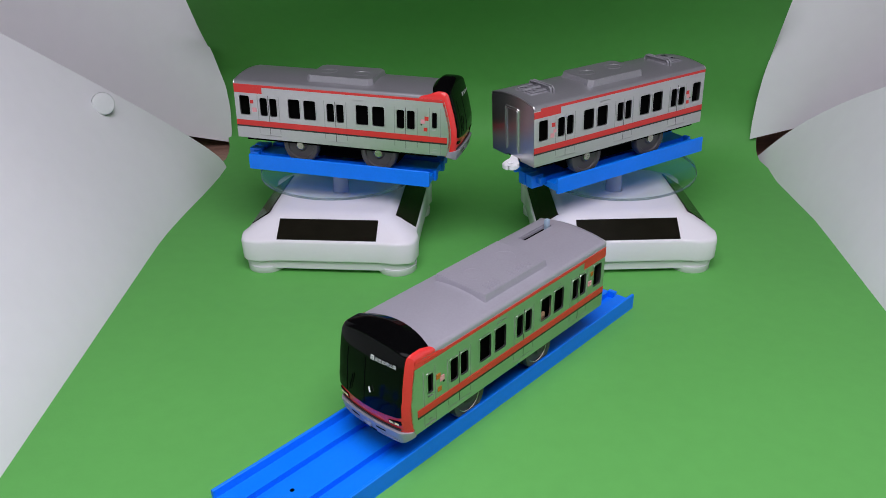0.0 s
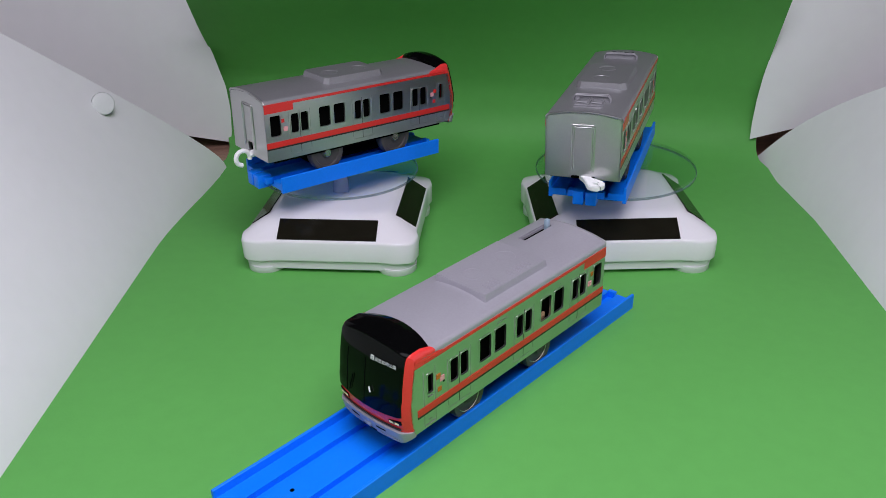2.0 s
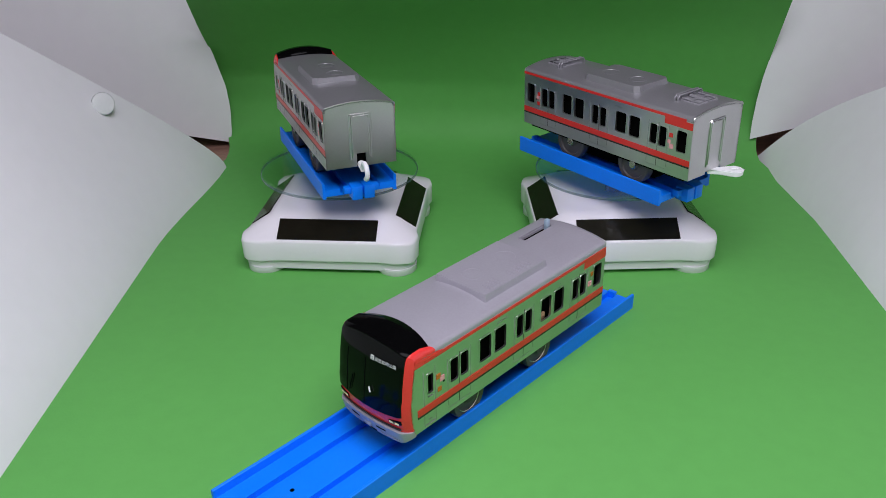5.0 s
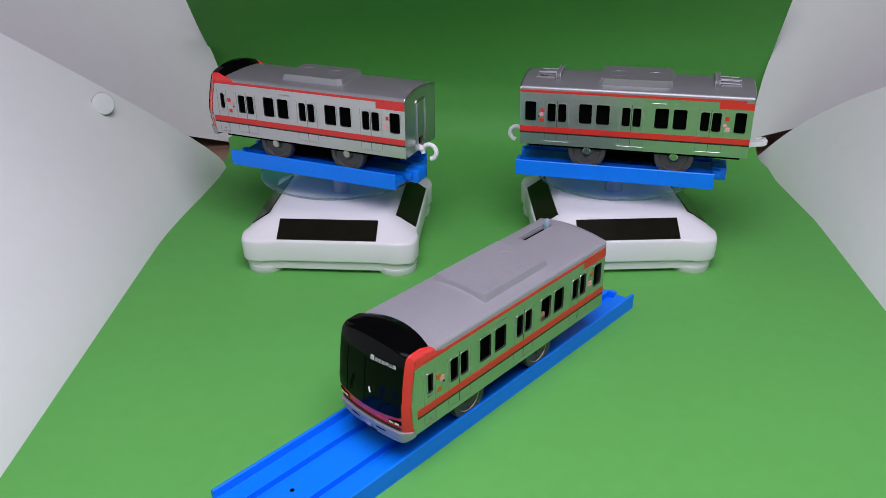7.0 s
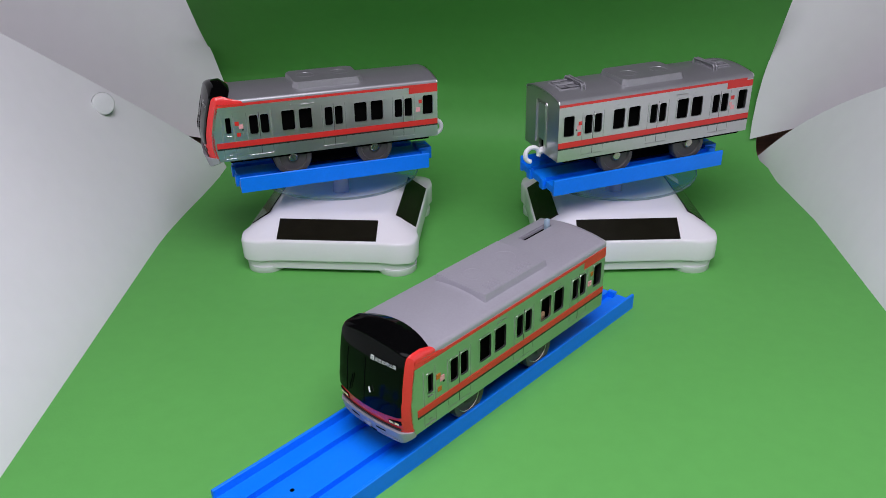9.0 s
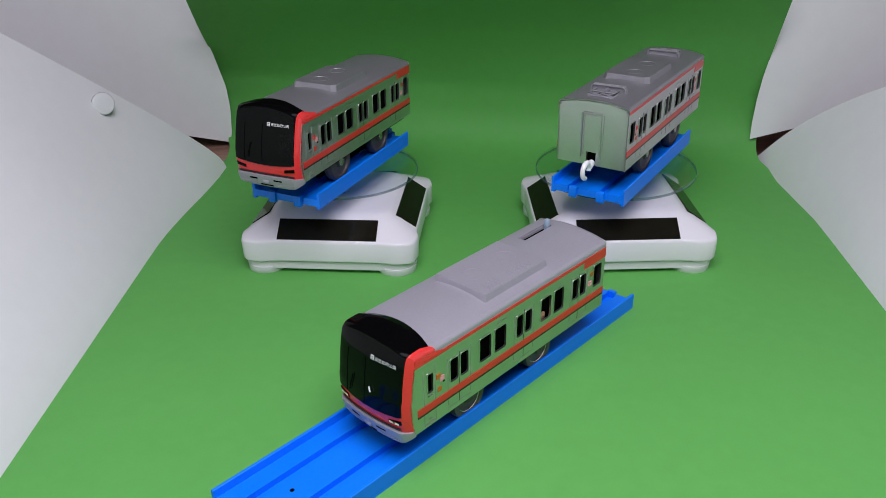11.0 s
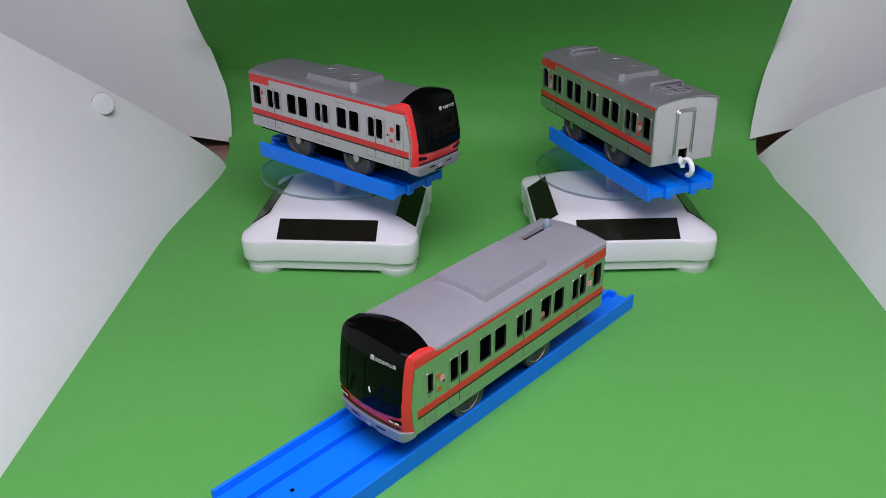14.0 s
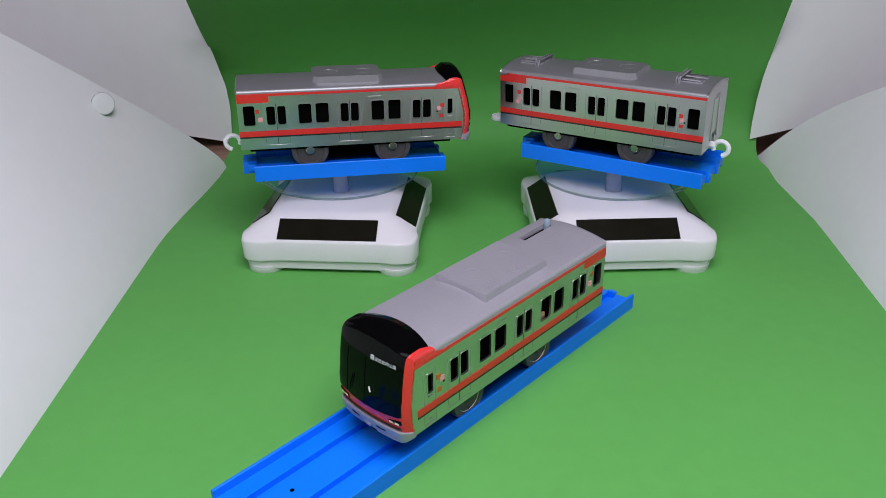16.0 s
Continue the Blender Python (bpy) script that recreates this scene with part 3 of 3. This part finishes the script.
def vent_unit(root, x0, x1, fans):
    """The cooling unit on the roof, with sloping ends and a flat top."""
    bm = bmesh.new()
    zb, zt = 48.4 + ROOF["lift"], (53.3 if fans else 54.2)
    w0, w1, cut = (13.0, 12.2, 2.2) if fans else (13.4, 12.8, 0.5)
    k2 = 1.3 if fans else 0.9
    lo = [(x0, -w0 + cut), (x0 + cut, -w0), (x1 - cut, -w0), (x1, -w0 + cut), (x1, w0 - cut), (x1 - cut, w0), (x0 + cut, w0), (x0, w0 - cut)]
    hi = [(x0 + k2, -w1 + cut), (x0 + k2 + cut, -w1), (x1 - k2 - cut, -w1), (x1 - k2, -w1 + cut), (x1 - k2, w1 - cut), (x1 - k2 - cut, w1), (x0 + k2 + cut, w1), (x0 + k2, w1 - cut)]
    a = [bm.verts.new((TAIL + x, y, zb)) for x, y in lo]
    b = [bm.verts.new((TAIL + x, y, zt)) for x, y in hi]
    for k in range(8):
        bm.faces.new((a[k], a[(k + 1) % 8], b[(k + 1) % 8], b[k]))
    bm.faces.new(a), bm.faces.new(b)
    bmesh.ops.bevel(bm, geom=[e for e in bm.edges if min(v.co.z for v in e.verts) > 51.5], offset=0.3 if fans else 0.2, segments=2, affect="EDGES")
    u = part("cooling_unit", bm, ROOF["mat"], root)
    for x in (x0 + 10, x1 - 10):
        bm = bmesh.new()
        tube(bm, [(TAIL + x + 4.4 * math.cos(k * math.pi / 20), -1.5 + 4.4 * math.sin(k * math.pi / 20), zt) for k in range(40)], 0.16 if fans else 0.08, 5, closed=True)
        part("fan_ring", bm, ROOF["mat"], u)
    if not fans:
        for k in (5.6, 7.6, 9.6, 11.6, 20.0, 23.8, 26.2, 28.6, 31.0):
            part("louvre", boxed(TAIL + x1 - k - 0.55, TAIL + x1 - k, 7.0, 11.4, zt - 0.6, zt + 0.26, bevel=0.12, segs=1), ROOF["mat"], u)
    return u


def pantograph(root, x, sign):
    """A folded pantograph: an upright collector plate beside a low frame of bars lying on a pad."""
    bm = bmesh.new()
    for y0, y1 in ((-6.0, -0.9), (0.9, 6.0)):
        tube(bm, [(x + sign * 4.0, y0, 51.9), (x - sign * 5.5, y0, 51.7), (x - sign * 5.5, y1, 51.7), (x + sign * 4.0, y1, 51.9)], 0.42, 6)
        tube(bm, [(x - sign * 1.2, y0, 51.8), (x - sign * 1.2, y1, 51.8)], 0.42, 6)
    tube(bm, [(x - sign * 6.5, 0, 51.8), (x + sign * 4.5, 0, 52.2)], 0.5, 6)
    p = part("pantograph", bm, ROOF_FITTING, root)
    for dx in (4.3, 6.2):
        bm = bmesh.new()
        tube(bm, [(x + sign * dx, -9.0, 50.2), (x + sign * dx, -8.8, 52.4), (x + sign * dx, -7.9, 53.5), (x + sign * dx, 7.9, 53.5), (x + sign * dx, 8.8, 52.4), (x + sign * dx, 9.0, 50.2)], 0.45, 8)
        part("collector_bar", bm, ROOF_FITTING, p)
    part("collector_plate", boxed(x + sign * 5.2 - 0.5, x + sign * 5.2 + 0.5, -8.4, 8.4, 49.8, 53.3, bevel=0.3), ROOF_FITTING, p)
    part("base_pad", boxed(x - 6.6, x + 6.6, -6.8, 6.8, 49.6, 51.3, bevel=0.3), ROOF_FITTING, p)


def text_mesh(body, size):
    data = bpy.data.curves.new("sign_text", "FONT")
    data.body, data.size, data.align_x, data.align_y = body, size, "CENTER", "CENTER"
    ob = new("sign_text", data)
    bpy.context.view_layer.update()
    me = bpy.data.meshes.new_from_object(ob.evaluated_get(bpy.context.evaluated_depsgraph_get()))
    bpy.data.objects.remove(ob)
    return me


def cab_front(root):
    def patch(y0, y1, zlo, zhi, lift, ny=12, nz=10, thick=1.0, corner=0.0):
        bm = bmesh.new()
        rows = []
        for j in range(nz + 1):
            row = []
            for i in range(ny + 1):
                y = y0 + (y1 - y0) * i / ny
                z = zlo(y) + (zhi(y) - zlo(y)) * j / nz
                row.append((face_x(y, z) + lift - corner * max(0.0, (abs(y) / HALF_W - 0.82) / 0.18) ** 2, y, z))
            rows.append(row)
        shell(bm, rows, (-thick, 0, 0))
        return bm

    t = lambda y: abs(y) / HALF_W
    top = lambda y: roof_z(y) + (1.5 - 1.3 * t(y) ** 2 if ROOF["lift"] == 0 else 0.9 - 0.6 * t(y) ** 4)
    low = lambda y: 26.2 + 1.6 * t(y) ** 2
    front = part("cab_face", patch(-HALF_W, HALF_W, lambda y: 16.2 + 1.2 * t(y) ** 4, top, -0.5, 40, 24), RED_FOIL, root, "glossy red cab surround")
    glass = part("windscreen", patch(-16.2, 16.2, low, lambda y: top(y) - 0.1, 0.0, 20, 16, 0.6), BLACK_GLASS, front, "glossy black windscreen")
    part("lower_black_line", patch(-15.5, 15.5, lambda y: 20.9, lambda y: 21.7, -0.1, 16, 2, 0.5), BLACK_PRINT, front)
    part("bumper", patch(-HALF_W - 0.1, HALF_W + 0.1, lambda y: 14.4 + 2.6 * t(y) ** 7, lambda y: 20.6 - 0.6 * t(y) ** 6, 0.9, 48, 8, 1.3, 0.5), ROOF_GREY, front, "grey moulded bumper skirt")
    for y in (-1, 1):
        part("bumper_step", patch(min(y * 5.5, y * 15), max(y * 5.5, y * 15), lambda q: 15.4, lambda q: 16.4, 1.15, 8, 2, 0.6), ROOF_GREY, front)
        part("headlight", patch(min(y * 10.8, y * 16.0), max(y * 10.8, y * 16.0), lambda q: 23.2 + 0.14 * (abs(q) - 10.8), lambda q: 24.6 + 0.2 * (abs(q) - 10.8), -0.1, 6, 3, 0.5), BLACK_GLOSS, front)
        for a in ((11.2, 13.6) if ROOF["lift"] else ()):
            part("lamp_lens", patch(min(y * a, y * (a + 1.7)), max(y * a, y * (a + 1.7)), lambda q: 23.7, lambda q: 24.5, 0.1, 3, 2, 0.3), YELLOW, front, "pale yellow lamp print")
    # Bumper slots are flat dark patches; the recess shade is only colour.
    for a, c in ((-9.0, -4.6), (4.6, 9.0)):
        part("bumper_slot", patch(a, c, lambda q: 18.2, lambda q: 19.0, 1.02, 4, 2, 0.3), DARK_PLASTIC_AND_HOLLOWS, front, "dark patch for the shade of a bumper slot")
    part("bumper_slot", patch(-3.6, 3.6, lambda q: 15.2, lambda q: 15.9, 1.02, 4, 2, 0.3), DARK_PLASTIC_AND_HOLLOWS, front)
    part("bumper_coupler", boxed(face_x(0, 18) + 0.2, face_x(0, 18) + 1.25, -1.8, 1.8, 16.6, 18.4, bevel=0.4), ROOF_GREY, front)
    # faint frames of the emergency door and side glass, and the wiper
    for y in (-10.6, -0.6):
        part("glass_joint", patch(y - 0.14, y + 0.14, lambda q: 27.5, lambda q: 45.5, 0.1, 2, 16, 0.2), DARK_PLASTIC_AND_HOLLOWS, glass)
    for y in (-8.4,):
        bm = bmesh.new()
        tube(bm, [(face_x(y + k * 0.35, 29 + 1.5 * k) + 0.45, y + k * 0.35, 29 + 1.5 * k) for k in range(6)], 0.2, 5)
        part("wiper", bm, DARK_PLASTIC_AND_HOLLOWS, glass, "black wiper arm")
    # Motor car only: a white bar drawn in place of the wiper's bright glint.
    if ROOF["lift"]:
        bm = bmesh.new()
        tube(bm, [(face_x(2.6, 35) + 0.6, 2.4, 35.4), (face_x(2.6, 33) + 0.6, 3.2, 33.5)], 0.28, 6)
        part("wiper_glint", bm, WHITE_MATT, glass, "white bar for the glint on the wiper")
    # destination display
    me = text_mesh("東武動物公園", (1.66 if ROOF["lift"] else 1.6) * S)
    me.materials.append(TEXT_WHITE)
    sign = new("destination_text", me)
    sign.parent = glass
    z = 45.6 + 1.1 * ROOF["lift"]
    tilt = math.degrees(math.atan2(face_x(8, 41) - face_x(8, 45), 4))
    yaw = math.degrees(math.atan2(face_x(12, z) - face_x(4, z), 8))
    place = Matrix.Translation(((face_x(9.0, z) + 0.3) * S, 9.0 * S, z * S)) @ pose(0, 0, 0, 0, 0, -yaw) @ pose(0, 0, 0, 0, -tilt, 0) @ Matrix(((0, 0, 1, 0), (1, 0, 0, 0), (0, 1, 0, 0), (0, 0, 0, 1)))
    sign.matrix_basis = place
    sign["label"] = "white destination lettering"
    part("service_box", patch(1.9, 3.5, lambda q: z - 0.8, lambda q: z + 0.9, 0.15, 3, 3, 0.3), TEXT_WHITE, glass, "white service type box")
    for dz in (-0.35, 0.35):
        part("service_mark", patch(2.2, 3.2, lambda q: z + dz - 0.1, lambda q: z + dz + 0.14, 0.25, 2, 1, 0.2), BLACK_PRINT, glass)
    # black dome over the cab and red shoulders beside it
    def cap(ys, back, lift, soft_back=0):
        drop = lambda y: 1 - (0.15 if ROOF["lift"] else 0.35) * min(1, abs(y) / 15.6) ** 2
        bm = bmesh.new()
        rows = []
        for f in (0, 0.1, 0.2, 0.3, 0.4, 0.6, 0.75, 0.85, 0.92, 0.97, 1):
            row = []
            for y in ys:
                x0, x1 = back(y), face_x(y, top(y)) + 0.05 - 0.5 * min(1, max(0, (abs(y) - 15.2) / 1.0))
                rise = lift * drop(y) * min(1, 0.25 + 2.6 * f) if soft_back == 0 else 0.1 + 0.65 * lift * min(1, 2.5 * f) * (1 - ((abs(y) - 16.4) / (HALF_W - 16.4)) ** 2)
                row.append((x0 + (x1 - x0) * f, y, roof_z(y) + rise - (rise - (top(y) - roof_z(y)) - 0.06) * f ** 9))
            rows.append(row)
        shell(bm, rows, (0, 0, -1.6))
        return bm

    part("cab_dome", cap([-16.4 + 32.8 * k / 20 for k in range(21)], lambda y: TAIL + 107.6 + 2.8 * (abs(y) / 16.4) ** 2, 3.7 if ROOF["lift"] == 0 else 1.9), BLACK_GLOSS, root, "glossy black cab roof", smooth=50)
    for side in (-1, 1):
        ys = [side * y for y in (16.44, 16.7, 17.1, 17.6, 17.95, 18.14, HALF_W)]
        part("cab_shoulder", cap(ys, lambda y: TAIL + 110.4 - (7.0 - 4.4 * ROOF["lift"]) * (abs(y) - 16.4) / (HALF_W - 16.4), 2.9 if ROOF["lift"] == 0 else 1.8, 1), RED_FOIL, root, "glossy red cab shoulder", smooth=50)
        bm = bmesh.new()
        far = nose(47) - 3.0
        plate(bm, [(TAIL + 102.0, 45.8), (far, 45.8), (far - 0.4, 47.0 + ROOF["lift"]), (TAIL + 102.6 + 4.4 * ROOF["lift"], 47.0 + ROOF["lift"]), (TAIL + 102.0, 46.6)], [],
              lambda u, v, d: (u, side * (HALF_W + 0.1 - d), v), 0.3)
        part("pillar_top", bm, RED_FOIL, root)


def car(label, cab, motor=False):
    root = thing("toy_train_car", label, "toy train car", "toy train cars")
    ROOF["lift"], ROOF["mat"] = (1.2, ROOF_GREY) if motor else (0.0, ROOF_SILVER)
    for side in (-1, 1):
        w = side_wall(root, side, cab)
        livery(root, side, cab)
    length = 115.5 if cab else CAR_L
    bm = bmesh.new()
    sec = roof_section()
    slot = (6.2, 25.6, -9.5, -6.7)
    if motor:
        sec = sorted(sec[1:-1] + [(y, roof_z(y)) for y in slot[2:]])
        sec = [(-HALF_W, 46.4)] + sec + [(HALF_W, 46.4)]
    rows = [[(TAIL + x, y, z) for y, z in sec] for x in ((0.0, slot[0], slot[1], length) if motor else (0.0, length))]
    sheet(bm, rows)
    if motor:
        inside = [f for f in bm.faces if slot[0] < f.calc_center_median().x - TAIL < slot[1] and slot[2] < f.calc_center_median().y < slot[3]]
        bmesh.ops.delete(bm, geom=inside, context="FACES")
    bmesh.ops.recalc_face_normals(bm, faces=bm.faces)
    bmesh.ops.solidify(bm, geom=bm.faces[:], thickness=1.2)
    part("roof", bm, ROOF["mat"], root, "grey moulded roof", smooth=40)
    end_wall(root, TAIL, -1)
    if cab:
        cab_front(root)
    else:
        end_wall(root, TAIL + CAR_L, 1, False)
    vent_unit(root, 36.0 if motor else 38.8, 76.2 if motor else 77.2, not motor)
    if motor:
        part("drive_cover", boxed(TAIL + 41.3, TAIL + 44.6, 15.0, 16.6, 29.6, 32.6, bevel=0.3), BROWN, root, "tan inner drive part")
        # The switch slot's floor is coloured near black for the shade inside it.
        part("switch_slot", boxed(TAIL + 5.6, TAIL + 26.2, -10.3, -6.3, 46.5, 49.6), DARK_PLASTIC_AND_HOLLOWS, root, "slot floor coloured dark for the shade inside")
        part("slot_rim", boxed(TAIL + 6.2, TAIL + 25.6, -10.3, -9.75, 51.0, 52.5, bevel=0.15), ROOF_GREY, root)
        part("switch_lever", boxed(TAIL + 6.6, TAIL + 8.8, -9.3, -7.3, 49.0, 55.2, bevel=0.4), BLUE_LEVER, root, "pale blue switch lever")
    # dark underframe, and an added inner box coloured black for shade behind windows
    part("interior_shade_box", boxed(TAIL + 2.0, TAIL + length - 2.0, -HALF_W + 2.6, HALF_W - 2.6, 20.0, 46.0), DARK_PLASTIC_AND_HOLLOWS, root, "added box coloured black for the shaded interior")
    part("underframe", boxed(TAIL + 4.5, TAIL + 112.5, -HALF_W + 1.6, HALF_W - 1.6, 15.9, 20.2, bevel=0.4), DARK_PLASTIC_AND_HOLLOWS, root, "black underframe")
    part("gearbox", boxed(TAIL + 30, TAIL + 89, -9.0, 9.0, 7.5, 16.2, bevel=1.0), DARK_PLASTIC_AND_HOLLOWS, root)
    for x in ((41.8, 86.4) if motor else (35.8, 80.4)):
        bm = bmesh.new()
        drum(bm, (TAIL + x, 0, 13.4 if motor else 14.9), "y", 1.2, 1.2, 23 if motor else 27, 12)
        part("axle", bm, AXLE_STEEL, root)
        for side in (-1, 1):
            wheel(root, TAIL + x, side, motor)
    if not cab:
        pantograph(root, TAIL + 13.0, 1)
        pantograph(root, TAIL + 103.0, -1)
        hook(root, TAIL, -1, False)
        hook(root, TAIL + CAR_L, 1, True)
    elif not motor:
        hook(root, TAIL, -1, False)
    return root


setting()
side_sheets()

left_table, left_disc = turntable("white plastic solar turntable with clear disc")
right_table, right_disc = turntable("white plastic solar turntable with clear disc, partly behind the train")
left_table.matrix_basis = pose(LEFT_AXIS[0] * S, LEFT_AXIS[1] * S, 0, 0, 0, -5.4)
right_table.matrix_basis = pose(RIGHT_AXIS[0] * S, RIGHT_AXIS[1] * S, 0, 0, 0, 0.4)

front_track = track(214.0, "long straight blue plastic toy track on the green card", -1, (86.0, -1.4))
front_track.matrix_basis = pose(5.2 * S, 276.7 * S, 0, 0, 0, 226.45)
front_car = car("silver and red toy train cab car on the long blue track", True, True)
front_car.matrix_basis = pose(22.9 * S, 289.2 * S, 1.3 * S, -0.17, 0.21, 226.5)
left_track = track(103.4, "short straight blue plastic toy track on the turning disc")
left_car = car("silver and red toy train cab car turning on a disc", True)
right_track = track(103.4, "short straight blue plastic toy track on the turning disc", -1)
right_car = car("silver and red toy train middle car with folded pantographs", False)

TURNS_LEFT = [(0, -375.0), (1, -347.5), (2, -321.2), (3, -295.9), (4, -271.8), (5, -248.5), (6, -226.1), (7, -204.1), (8, -182.2), (9, -159.9), (10, -137.0), (11, -113.5), (12, -89.2), (13, -64.4), (14, -39.4), (15, -14.3), (16, 10.7)]
TURNS_RIGHT = [(0, -149.6), (1, -130.4), (2, -111.3), (3, -92.2), (4, -73.1), (5, -54.1), (6, -35.2), (7, -16.5), (8, 2.0), (9, 20.4), (10, 38.6), (11, 56.7), (12, 74.7), (13, 92.7), (14, 110.7), (15, 128.6), (16, 146.6)]


def motions():
    """The discs turn, and carry track and car round with them."""
    for axis, table_yaw, disc, rail, train, turns, rail_off, car_off, lean, tilt in (
            (LEFT_AXIS, -5.4, left_disc, left_track, left_car, TURNS_LEFT, (5.6, 1.6), (-0.6, 1.6), (-0.25, 0.45), (-0.66, 1.09)),
            (RIGHT_AXIS, 0.4, right_disc, right_track, right_car, TURNS_RIGHT, (-0.1, -5.4), (1.45, -5.4), (0.55, 0.36), (0.44, -1.0))):
        tip = pose(0, 0, 0, *tilt)
        spin = [(t, Matrix.Translation((axis[0] * S, axis[1] * S, DISC_TOP * S)) @ tip @ pose(0, 0, 0, 0, 0, a)) for t, a in turns]
        walk(rail, [(t, m @ pose(rail_off[0] * S, rail_off[1] * S, 0, *lean)) for t, m in spin])
        walk(train, [(t, m @ pose(car_off[0] * S, car_off[1] * S, 0, *lean)) for t, m in spin])
        walk(disc, [(t, Matrix.Translation((0, 0, 0.036)) @ tip @ pose(0, 0, -0.036, 0, 0, a - table_yaw)) for t, a in turns])


motions()
